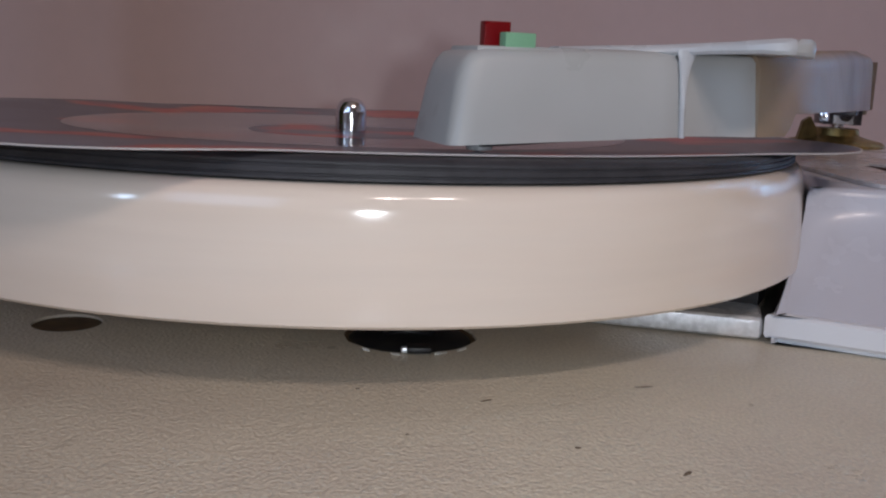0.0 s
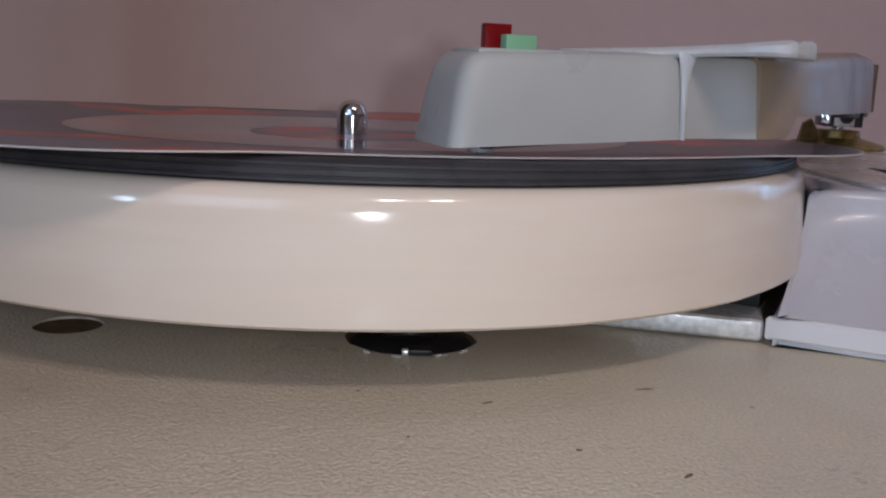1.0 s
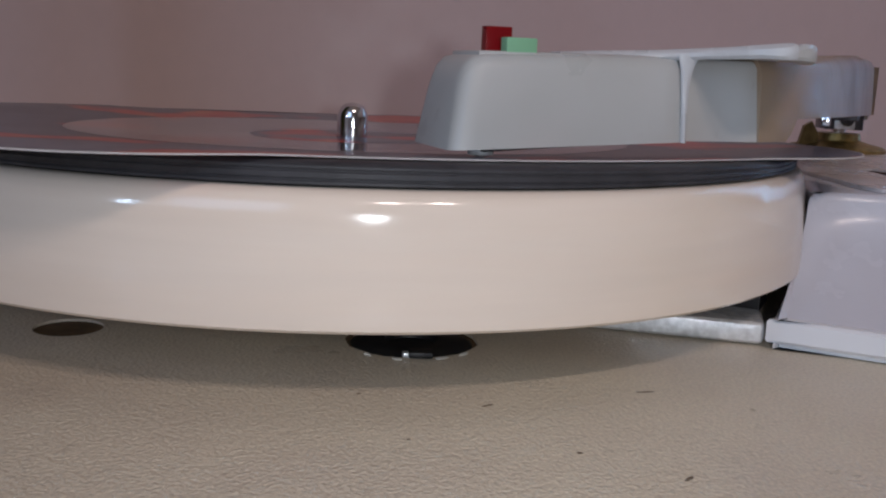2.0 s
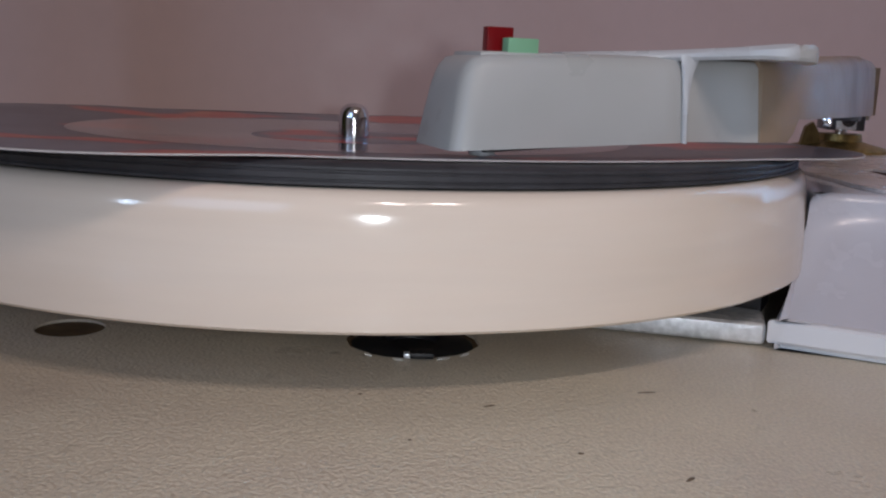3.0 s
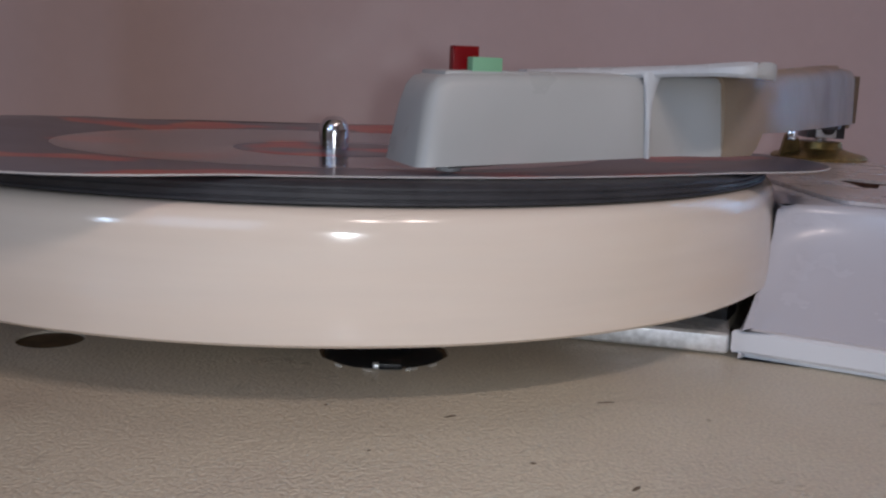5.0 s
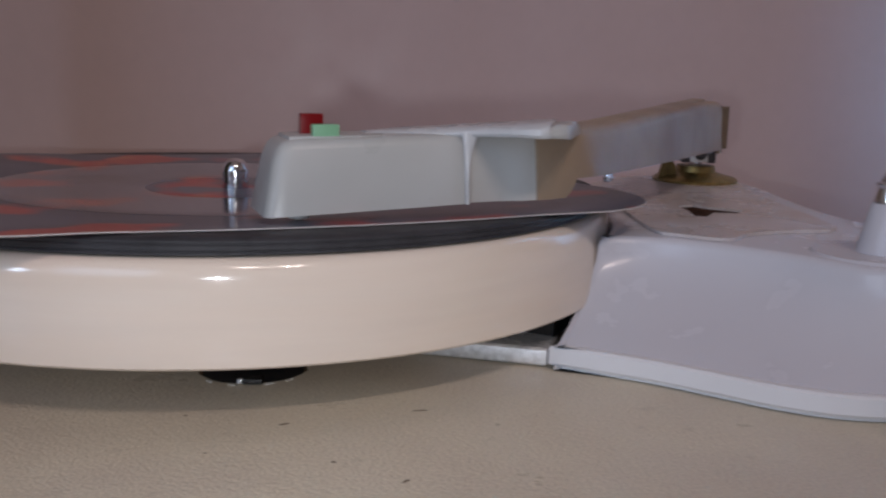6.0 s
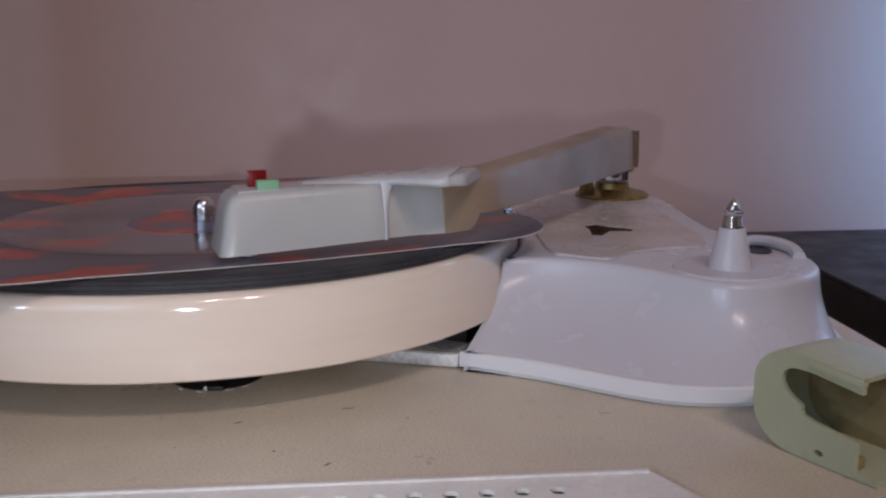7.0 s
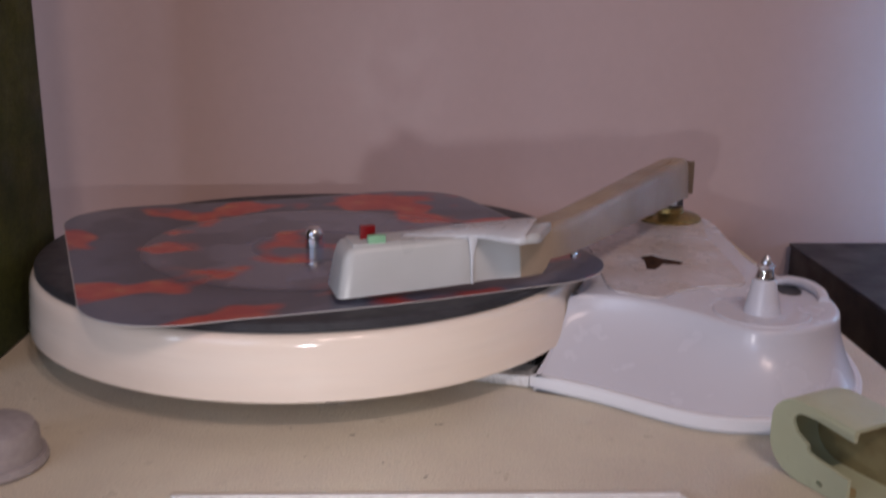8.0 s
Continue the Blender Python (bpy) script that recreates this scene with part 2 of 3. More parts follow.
tagged(part("wall_west", box(LEFT_ROOM - 0.1, LEFT_ROOM, FRONT_ROOM, BACK, LOW, HIGH), ROOM), "plain beige painted room wall", "wall", kind="structure")
tagged(part("wall_east", box(RIGHT_ROOM, RIGHT_ROOM + 0.1, FRONT_ROOM, BACK, LOW, HIGH), ROOM), "plain beige painted room wall", "wall", kind="structure")
tagged(part("floor", box(LEFT_ROOM - 0.1, RIGHT_ROOM + 0.1, FRONT_ROOM - 0.1, BACK + 0.1, LOW - 0.1, LOW), FLOORM), "plain brown wooden room floor", "floor", kind="structure")
tagged(part("ceiling", box(LEFT_ROOM - 0.1, RIGHT_ROOM + 0.1, FRONT_ROOM - 0.1, BACK + 0.1, HIGH, HIGH + 0.1), ROOM), "plain pale room ceiling", "ceiling", kind="structure")
tagged(part("counter", box(-0.6, 0.9, -0.42, BACK - 0.002, LOW, -0.1), WOOD), "brown wooden counter carrying the record player", "counter", kind="structure")

DECK_LEFT, DECK_RIGHT, DECK_FRONT = -0.30, 0.2035, -0.40
HOLE, HUB = (-0.0498, -0.0607), (0.0116, -0.0648)


def record_player():
    """The case and its covering: a leatherette sheet over a wooden board, with a drilled hole and the hub opening."""
    p = thing("record_player", "old portable record player with a beige leatherette deck", "record player", (0, -0.1, -0.1))
    off = Matrix.Translation((0, 0.1, 0.1))
    outline = [(DECK_LEFT, DECK_FRONT), (DECK_RIGHT, DECK_FRONT), (DECK_RIGHT, BACK - 0.002), (DECK_LEFT, BACK - 0.002)]
    rough = random.Random(4)
    ragged = [(HUB[0] + (0.0118 + rough.uniform(-0.0003, 0.0006)) * math.cos(a), HUB[1] + (0.0118 + rough.uniform(-0.0003, 0.0006)) * math.sin(a)) for a in (2 * math.pi * k / 28 for k in range(28))]
    bm = slab(outline, [circle(*HOLE, 0.0061, 28), ragged], -0.0005, 0.0)
    bm.transform(off)
    part("deck", bm, DECK, p, "beige grained leatherette", smooth=False)
    bm = slab(outline, [circle(HUB[0], HUB[1], 0.0112, 24)], -0.012, -0.0006)
    bm.transform(off)
    part("board", bm, WOOD, p, "bare brown wooden board", smooth=False)
    bm = box(DECK_LEFT, DECK_RIGHT, DECK_FRONT, BACK - 0.002, -0.1, -0.0122)
    bm.transform(off)
    part("case", bm, DECK, p, smooth=False)
    return p


record_player()


def platter():
    p = thing("platter", "cream enamelled round record platter with a glossy rim", "turntable platter", (0, 0, 0.0))
    part("rim", lathe([(0.0, 0.0125), (0.080, 0.0125), (0.098, 0.0112), (0.1030, 0.0112), (0.1036, 0.0117), (0.1037, 0.0126), (0.1032, 0.018), (0.1026, 0.0255), (0.1024, 0.0278), (0.1021, 0.0292), (0.1016, 0.0303), (0.1008, 0.0311), (0.0995, 0.0315), (0.094, 0.0309), (0.092, 0.0275), (0.0, 0.0275)], 160), CREAM, p)
    part("bearing", lathe([(0.0, 0.0), (0.016, 0.0), (0.016, 0.004), (0.010, 0.006), (0.010, 0.0125), (0.0, 0.0125)], 32), BLACK, p, "black bearing under the platter")
    part("spindle", lathe([(0.0036, 0.0275), (0.0036, 0.0360), (0.0034, 0.0373), (0.0028, 0.0385), (0.0018, 0.0393), (0.0, 0.0396)], 40), CHROME, p, "polished steel centre spindle")
    return p


platter()


def sheet_top(x, y):
    """Height of the record's printed side: dished towards the spindle, tilted a little, gently warped."""
    r, a = math.hypot(x, y), math.atan2(y, x)
    rim = min(r, 0.1) / 0.1
    return 0.0314 + 0.0031 * rim ** 2 - 0.012 * y - 0.0010 * (max(0.0, y) / 0.1) ** 2 + 0.00022 * rim ** 3 * math.sin(3 * a + 0.5)


def mat_top(x, y):
    return sheet_top(x, y) - 0.0005


def rubber_mat():
    p = thing("platter_mat", "dark grey ribbed rubber mat lying on the platter", "turntable mat", (0, 0, 0.0276))
    bm = bmesh.new()
    n, rings = 144, []

    def ring(r, height):
        rings.append([bm.verts.new((r * math.cos(a), r * math.sin(a), height(r * math.cos(a), r * math.sin(a)) - 0.0276)) for a in (2 * math.pi * k / n for k in range(n))])

    for r in (0.0042, 0.02, 0.04, 0.06, 0.07, 0.076, 0.082, 0.086, 0.090, 0.094, 0.0972):
        ring(r, mat_top)
    # rounded lip, then a side with three shallow ribs
    for r, share in ((0.0988, 0.97), (0.0999, 0.88), (0.1003, 0.76), (0.1003, 0.66), (0.1001, 0.61), (0.1001, 0.56), (0.1003, 0.51), (0.1003, 0.30), (0.1001, 0.26), (0.1001, 0.21), (0.1003, 0.17), (0.1003, 0.05), (0.0995, 0.0)):
        ring(r, lambda x, y: 0.0317 + (mat_top(x, y) - 0.0317) * share)
    for r, z in ((0.0935, 0.0316), (0.0915, 0.0276), (0.0042, 0.0276)):
        ring(r, lambda x, y: z)
    rings.append(rings[0])
    for a, c in zip(rings, rings[1:]):
        for k in range(n):
            bm.faces.new((a[k], a[(k + 1) % n], c[(k + 1) % n], c[k]))
    part("mat", bm, RUBBER, p)
    return p


rubber_mat()


def flexi_record():
    """A square sheet with wide rounded corners that reach over the platter's edge, and a grooved round field."""
    p = thing("flexible_record", "square flexible record with rounded corners and red flowers on grey", "record", (0, 0, 0.0310))
    half, corner, turn, n = 0.0885, 0.0300, radians(-24 + 45), 192

    def reach(a):
        """Distance from the centre to the edge in direction a."""
        c, d = abs(math.cos(a - turn)), abs(math.sin(a - turn))
        k = half - corner
        r = half / max(c, d)
        if r * min(c, d) > k:
            q = k * (c + d)
            r = q + math.sqrt(max(0.0, q * q - 2 * k * k + corner * corner))
        return r

    def sheet_ring(share, drop, grow=0.0):
        ring = []
        for k in range(n):
            a = 2 * math.pi * k / n
            r = reach(a) * share + grow
            ring.append((r * math.cos(a), r * math.sin(a), sheet_top(r * math.cos(a), r * math.sin(a)) - drop - 0.0310))
        return ring

    shares = [0.04, 0.2, 0.36, 0.52, 0.64, 0.74, 0.82, 0.88, 0.93, 0.97, 1.0]
    part("sheet", loft([sheet_ring(q, 0.0) for q in shares] + [sheet_ring(q, 0.00028) for q in shares[::-1]], cap=False), SHEET, p, "printed flexible sheet with rounded corners", angle=60)
    part("edge", loft([sheet_ring(1.0, -0.00002, -0.0002), sheet_ring(1.0, -0.00002, 0.0001), sheet_ring(1.0, 0.00025, 0.0001), sheet_ring(1.0, 0.00030, -0.0002)], cap=False), EDGE, p, "white cut edge of the sheet", angle=60)
    for name, r0, r1, up, material, label in (("grooved_field", 0.0240, 0.0645, 0.00022, GROOVE, "glossy field of fine grooves"), ("centre_field", 0.0038, 0.0236, 0.00018, SHEET, "smooth printed centre")):
        rings = []
        m = 12
        for k in range(m + 1):
            r = r0 + (r1 - r0) * k / m
            rings.append([(r * math.cos(a), r * math.sin(a), sheet_top(r * math.cos(a), r * math.sin(a)) + up * (0.2 if k in (0, m) else 1.0) - 0.0310) for a in (2 * math.pi * q / 96 for q in range(96))])
        part(name, loft(rings, cap=False), material, p, label, angle=60)
    return p


flexi_record()


def hub_cap():
    p = thing("rubber_grommet", "black round rubber grommet set in the deck", "grommet", (HUB[0], HUB[1], -0.0150))
    part("body", lathe([(0.0, 0.0), (0.0108, 0.0), (0.0108, 0.0118), (0.0111, 0.0126), (0.0110, 0.0142), (0.0098, 0.0150), (0.0050, 0.0152), (0.0046, 0.0140), (0.0, 0.0140)], 40), BLACK, p)
    bm = box(-0.0012, 0.0030, -0.0128, -0.0095, 0.0151, 0.0162, 0.0004)
    part("tab", bm, BLACK, p)
    bm = box(-0.0022, -0.0005, -0.0124, -0.0108, 0.0151, 0.0160, 0.0003)
    part("clip", bm, STEEL, p, "small bright metal clip")
    return p


hub_cap()


def tear(x, y, s, a):
    bm = bmesh.new()
    bmesh.ops.create_icosphere(bm, subdivisions=1, radius=1)
    rough = random.Random(int((x + y + a) * 1e5))
    for v in bm.verts:
        v.co = Vector((v.co.x * s, v.co.y * s * 0.35, v.co.z * 0.00025)) * rough.uniform(0.7, 1.2)
    bm.transform(Matrix.Translation((0, 0, 0.0002)) @ Matrix.Rotation(a, 4, "Z"))
    ob = part("torn_scrap", bm, CHIP)
    ob.location = (x, y, 0)
    return tagged(ob, "tiny torn white scrap at the grommet's edge", "scrap", "scraps round the grommet")


for x, y, s, a in ((0.0085, -0.0778, 0.0012, -0.3), (0.0160, -0.0770, 0.0016, 0.4), (0.0200, -0.0745, 0.0013, 0.7), (0.0035, -0.0755, 0.0010, -0.7)):
    tear(x, y, s, a)

LOWER = [(0.0770, -0.0668), (0.0852, -0.0719), (0.0969, -0.0792), (0.1076, -0.0877), (0.1176, -0.0956), (0.1279, -0.1010), (0.1394, -0.1030), (0.1540, -0.1020), (0.1700, -0.0945), (0.1803, -0.0821), (0.1880, -0.0615), (0.1922, -0.0280), (0.1900, 0.0200), (0.1850, 0.0750), (0.1650, 0.0950), (0.1280, 0.0930)]
UPPER = [(0.0915, -0.0480), (0.1000, -0.0478), (0.1110, -0.0512), (0.1205, -0.0580), (0.1290, -0.0665), (0.1355, -0.0752), (0.1425, -0.0828), (0.1500, -0.0850), (0.1615, -0.0826), (0.1735, -0.0735), (0.1800, -0.0600), (0.1795, -0.0420), (0.1690, -0.0050), (0.1720, 0.0660), (0.1560, 0.0810), (0.1300, 0.0780)]
TOP = 0.0270


def side_line(points, clear):
    """The open front, right and back run, then the hollow arc that clears the platter."""
    run = [(p.x, p.y) for p in spline([(x, y, 0) for x, y in points], 5, closed=False)]
    a0, a1 = math.atan2(run[-1][1], run[-1][0]), math.atan2(run[0][1], run[0][0])
    arc = [a0 + (a1 - a0) * k / 18 for k in range(1, 18)]
    r0, r1 = math.hypot(*run[-1]), math.hypot(*run[0])
    out = []
    for k, a in enumerate(arc):
        w = (k + 1) / 18
        r = max(clear, (r0 if w < 0.5 else r1) + (clear - (r0 if w < 0.5 else r1)) * min(1, 6 * min(w, 1 - w)))
        out.append((r * math.cos(a), r * math.sin(a)))
    return run + out


def inset(line, d):
    out, n = [], len(line)
    for k in range(n):
        a, c = Vector(line[k - 1]), Vector(line[(k + 1) % n])
        t = (c - a).normalized()
        out.append((line[k][0] - t.y * d, line[k][1] + t.x * d))
    return out


def pivot_housing():
    p = thing("pivot_housing", "white plastic housing with a flared foot beside the platter", "pivot housing", (0.14, 0, 0))
    low, top = side_line(LOWER, 0.1044), side_line(UPPER, 0.1033)
    move = Matrix.Translation((-0.14, 0, 0))
    fl = inset(low, 0.0)
    rings = [[(x, y, 0.0002) for x, y in inset(fl, 0.0016)], [(x, y, 0.0012) for x, y in inset(fl, 0.0016)], [(x, y, 0.0012) for x, y in inset(fl, 0.0004)], [(x, y, 0.0017) for x, y in fl], [(x, y, 0.0051) for x, y in fl], [(x, y, 0.0056) for x, y in inset(fl, 0.0006)], [(x, y, 0.0057) for x, y in inset(fl, 0.0024)]]
    bm = loft(rings)
    bm.transform(move)
    part("flange", bm, FLANGE, p, "white foot flange, coloured lighter for the light on it")
    foot = inset(low, 0.0020)
    rings = []
    for k in range(10):
        t = k / 9
        w = 1 - (1 - t) ** 1.8
        rings.append([(a[0] + (c[0] - a[0]) * w, a[1] + (c[1] - a[1]) * w, 0.0056 + (TOP - 0.0018 - 0.0056) * t) for a, c in zip(foot, top)])
    for d, z in ((0.0003, TOP - 0.0009), (0.0010, TOP - 0.0002), (0.0020, TOP)):
        rings.append([(x, y, z) for x, y in inset(top, d)])
    bm = loft(rings)
    bm.transform(move)
    part("cover", bm, BASE, p)
    # raised plate round the pivot
    plate = [(q.x, q.y) for q in spline([(0.1068, -0.0400, 0), (0.1115, -0.0478, 0), (0.1215, -0.0535, 0), (0.1290, -0.0460, 0), (0.1425, -0.0405, 0), (0.1550, -0.0375, 0), (0.1585, -0.0190, 0), (0.1610, 0.0300, 0), (0.1660, 0.0620, 0), (0.1540, 0.0775, 0), (0.1300, 0.0735, 0), (0.1105, 0.0450, 0), (0.1085, 0.0, 0)], 5)]
    hole = [(0.1247, -0.0188), (0.1275, -0.0202), (0.1325, -0.0120), (0.1387, -0.0134), (0.1420, -0.0074), (0.1342, -0.0017), (0.1313, 0.0027), (0.1257, -0.0003), (0.1261, -0.0090)]
    bm = slab(plate, [hole], TOP + 0.0001, TOP + 0.0009)
    bm.transform(move)
    part("top_plate", bm, SOILED, p, "raised top plate soiled brown along its edges", smooth=False)
    # filling coloured dark for the hole's depth, as the recess is very shallow
    bm = slab(hole, [], TOP + 0.00005, TOP + 0.0003)
    bm.transform(move)
    part("hole_filling", bm, BROKEN, p, "brown filling darkened for the depth of the broken opening", smooth=False)
    bm = lathe([(0.0, TOP), (0.0155, TOP), (0.0150, TOP + 0.0006), (0.0, TOP + 0.0007)], 40, 0.1515, -0.0675)
    bm.transform(move)
    part("post_seat", bm, BASE, p)
    # rim that curls round the opening behind the post
    path = spline([(0.1660, -0.0350, TOP), (0.1705, -0.0365, TOP + 0.0016), (0.1755, -0.0415, TOP + 0.0018), (0.1775, -0.0490, TOP + 0.0014), (0.1765, -0.0560, TOP + 0.0002)], 6, closed=False)
    rings = []
    for k, q in enumerate(path):
        t = (path[min(k + 1, len(path) - 1)] - path[max(k - 1, 0)]).normalized()
        s = t.cross(Vector((0, 0, 1))).normalized()
        rings.append([q + s * (0.0019 * math.cos(a)) + Vector((0, 0, 0.0018 * math.sin(a))) for a in (2 * math.pi * j / 10 for j in range(10))])
    bm = loft(rings)
    bm.transform(move)
    part("curled_rim", bm, BASE, p)
    # flat black patch painted in for the dark of an opening
    bm = slab(circle(0.1690, -0.0430, 0.0042, 18, 1.5), [], TOP + 0.0001, TOP + 0.0003)
    bm.transform(move)
    part("opening_patch", bm, BLACK, p, "flat black patch for the dark of an opening", smooth=False)
    # black filler puts the shade of the narrow hollow next to the platter into colour
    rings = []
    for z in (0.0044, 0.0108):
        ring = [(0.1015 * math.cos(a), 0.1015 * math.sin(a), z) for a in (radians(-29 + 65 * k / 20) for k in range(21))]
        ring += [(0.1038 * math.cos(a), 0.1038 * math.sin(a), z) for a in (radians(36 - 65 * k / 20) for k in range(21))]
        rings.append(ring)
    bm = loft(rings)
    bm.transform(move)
    part("gap_filler", bm, BLACK, p, "black filler for the shaded gap beside the platter")
    bm = box(0, 0.050, 0, 0.018, 0.0003, 0.0046, 0.0013, 3)
    bm.transform(move @ Matrix.Translation((0.0770, -0.0664, 0)) @ Matrix.Rotation(radians(161), 4, "Z") @ Matrix.Translation((0, -0.018, 0)))
    part("steel_strip", bm, STEEL, p, "bright galvanised steel strip")
    # second black filler, added to darken the hollow under the platter
    bm = box(0, 0.046, 0, 0.012, 0.0041, 0.0105)
    bm.transform(move @ Matrix.Translation((0.0800, -0.0560, 0)) @ Matrix.Rotation(radians(150), 4, "Z") @ Matrix.Translation((0, -0.012, 0)))
    part("hollow_filler", bm, BLACK, p, "black filler for the shaded hollow under the platter")
    return p


pivot_housing()


def rest_post():
    p = thing("arm_rest_post", "white conical arm rest post with a bright metal tip", "arm rest", (0.1513, -0.0683, TOP + 0.0007))
    part("cone", lathe([(0.0, 0.0), (0.0060, 0.0), (0.0058, 0.0006), (0.0050, 0.0045), (0.0036, 0.0106), (0.0033, 0.0111), (0.0, 0.0112)], 36), BASE, p)
    part("tip", lathe([(0.0029, 0.0112), (0.0029, 0.0120), (0.0024, 0.0137), (0.0024, 0.0145), (0.0029, 0.0152), (0.0029, 0.0156), (0.0019, 0.0160), (0.0019, 0.0164), (0.0014, 0.0175), (0.0006, 0.0189), (0.0, 0.0194)], 32), CHROME, p, "bright metal bud-shaped tip")
    return p


rest_post()

PIVOT = Vector((0.1525, 0.0645, TOP + 0.0009))


def arm_pivot():
    p = thing("arm_pivot", "tarnished brass pivot with a steel clamp and screw", "pivot", PIVOT)
    part("flange", lathe([(0.0, 0.0), (0.0145, 0.0), (0.0147, 0.0008), (0.0138, 0.0016), (0.0095, 0.0026), (0.0070, 0.0034), (0.0066, 0.0056), (0.0, 0.0056)], 48), BRASS, p, "tarnished brass flange")
    part("stem", lathe([(0.0022, 0.0050), (0.0022, 0.0085), (0.0, 0.0085)], 20), CHROME, p)
    a = Matrix.Rotation(radians(-8), 4, "Z")
    for x0, x1 in ((-0.0058, -0.0030), (0.0030, 0.0058)):
        bm = box(x0, x1, -0.0052, 0.0050, 0.0068, 0.0150, 0.0003)
        bm.transform(a)
        part("bracket_side", bm, DARKSTEEL, p)
    bm = box(-0.0031, 0.0031, -0.0058, 0.0045, 0.0070, 0.0135, 0.0004)
    bm.transform(a)
    clamp = part("clamp", bm, STEEL, p, "bright steel clamp block")
    bm = lathe([(0.0021, 0.0), (0.0021, 0.0008), (0.0017, 0.0011), (0.0010, 0.0011), (0.0009, 0.0004), (0.0, 0.0004)], 24)
    bm.transform(a @ Matrix.Translation((0.0004, -0.0057, 0.0100)) @ Matrix.Rotation(radians(90), 4, "X"))
    part("screw", bm, DARKSTEEL, clamp)
    bm = slab([(-0.0145, -0.004), (-0.0075, -0.004), (-0.0085, 0.001), (-0.0105, 0.0042), (-0.0128, 0.0028)], [], -0.0008, 0.0008)
    bm.transform(Matrix.Translation((0, -0.003, 0.0048)) @ Matrix.Rotation(radians(90), 4, "X"))
    part("stop_tab", bm, BRASS, p, "brass stop tab")
    return p


arm_pivot()

HEAD_U, HEAD_W = Vector((0.965, 0.262, 0)), Vector((-0.262, 0.965, 0))
HEAD = Vector((0.0170, -0.0799, 0.0))
ELBOW = Vector((0.0575, -0.0689, 0.0))


def rounded_section(wide, z0, z1, draft, r, n=4):
    """Offsets (across, z) of an arm's section: straight bottom, drafted sides, rounded upper corners."""
    pts = [(0.0, z0), (draft * 0.5, z1 - r)]
    for k in range(1, n + 1):
        a = radians(90 * k / n)
        pts.append((draft * 0.6 + r * (1 - math.cos(a)), z1 - r + r * math.sin(a)))
    for k in range(n + 1):
        a = radians(90 * k / n)
        pts.append((wide - draft * 0.6 - r + r * math.sin(a), z1 - r + r * math.cos(a)))
    pts += [(wide - draft * 0.5, z1 - r), (wide, z0)]
    return pts


def tone_arm():
    p = thing("tone_arm", "grey plastic tone arm lowered onto the record", "tone arm", (0.0170, -0.0799, 0.0355))
    move = Matrix.Translation((-0.0170, 0.0799, -0.0355))
    # head shell
    rings = []
    for s, sink, inw in ((-0.0013, 0.0046, 0.0022), (-0.0011, 0.0032, 0.0014), (-0.0005, 0.0016, 0.0006), (0.0006, 0.0005, 0.0001), (0.003, 0.0, 0.0), (0.012, 0, 0), (0.022, 0, 0), (0.032, 0, 0), (0.038, 0, 0), (0.0410, 0, 0), (0.0420, 0.0008, 0.0005)):
        z0, z1 = 0.0356 + 0.0019 * s / 0.042, 0.0511 + 0.0012 * s / 0.042
        lean = 0.0026
        ring = []
        for across, z in rounded_section(0.0200 - 2 * inw, z0, z1 - sink, 0.0030, 0.0022):
            h = (z - z0) / (z1 - z0)
            ring.append(HEAD + HEAD_U * (s + lean * h * max(0.0, 1 - s / 0.03)) + HEAD_W * (across + inw) + Vector((0, 0, z)))
        rings.append(ring)
    bm = loft(rings)
    bm.transform(move)
    part("head_shell", bm, ARM, p, angle=50)
    # flat top plate of the head
    bm = box(0.0050, 0.040, 0.0036, 0.0164, 0.0500, 0.0516, 0.0007)
    bm.transform(move @ Matrix.Translation(HEAD) @ Matrix.Rotation(math.atan2(HEAD_U.y, HEAD_U.x), 4, "Z") @ Matrix.Rotation(radians(-0.8), 4, "Y"))
    plate = part("top_plate", bm, ARM, p)
    # raised seam between the head and the neck, widening upwards into the finger plate
    rings = []
    d = HEAD_U
    o = -HEAD_W
    for k in range(13):
        t = k / 12
        w = 0.0005 + 0.0017 * t ** 4
        c = ELBOW + Vector((0, 0, 0.0374 + 0.0152 * t)) + HEAD_W * (0.0014 * t) + d * (0.0009 * t ** 4)
        rings.append([c + d * (w * math.cos(a)) + o * (0.0006 * math.sin(a)) for a in (2 * math.pi * j / 10 for j in range(10))])
    bm = loft(rings)
    bm.transform(move)
    part("seam", bm, ARMPALE, p)
    # the arm's near side bends from the head's line towards the pivot
    side = spline([(0.0575, -0.0686, 0), (0.0655, -0.0660, 0), (0.0737, -0.0628, 0), (0.0825, -0.0568, 0), (0.0915, -0.0485, 0), (0.1030, -0.0322, 0), (0.1230, -0.0010, 0), (0.1430, 0.0310, 0), (0.1625, 0.0625, 0)], 6, closed=False)
    side = side[:-1] + [side[-1].lerp(Vector((0.1625, 0.0625, 0)), q) for q in (0.0, 0.25, 0.5, 0.7, 0.85, 0.94, 1.0)]
    run = [0.0]
    for a, c in zip(side, side[1:]):
        run.append(run[-1] + (c - a).length)

    def section(k, z0, z1, wide, draft, r, slip=0.0):
        t = (side[min(k + 1, len(side) - 1)] - side[max(k - 1, 0)]).normalized()
        w = Vector((-t.y, t.x, 0))
        return [side[k] + w * (across + slip) + Vector((0, 0, z)) for across, z in rounded_section(wide, z0, z1, draft, r)]

    joint = 12
    bm = loft([section(k, 0.0376, 0.0520, 0.0190 - 0.0030 * k / joint, 0.0030, 0.0012, 0.0004 + 0.0010 * math.sin(math.pi * min(1.0, k / joint)) ** 2) for k in range(joint + 1)])
    bm.transform(move)
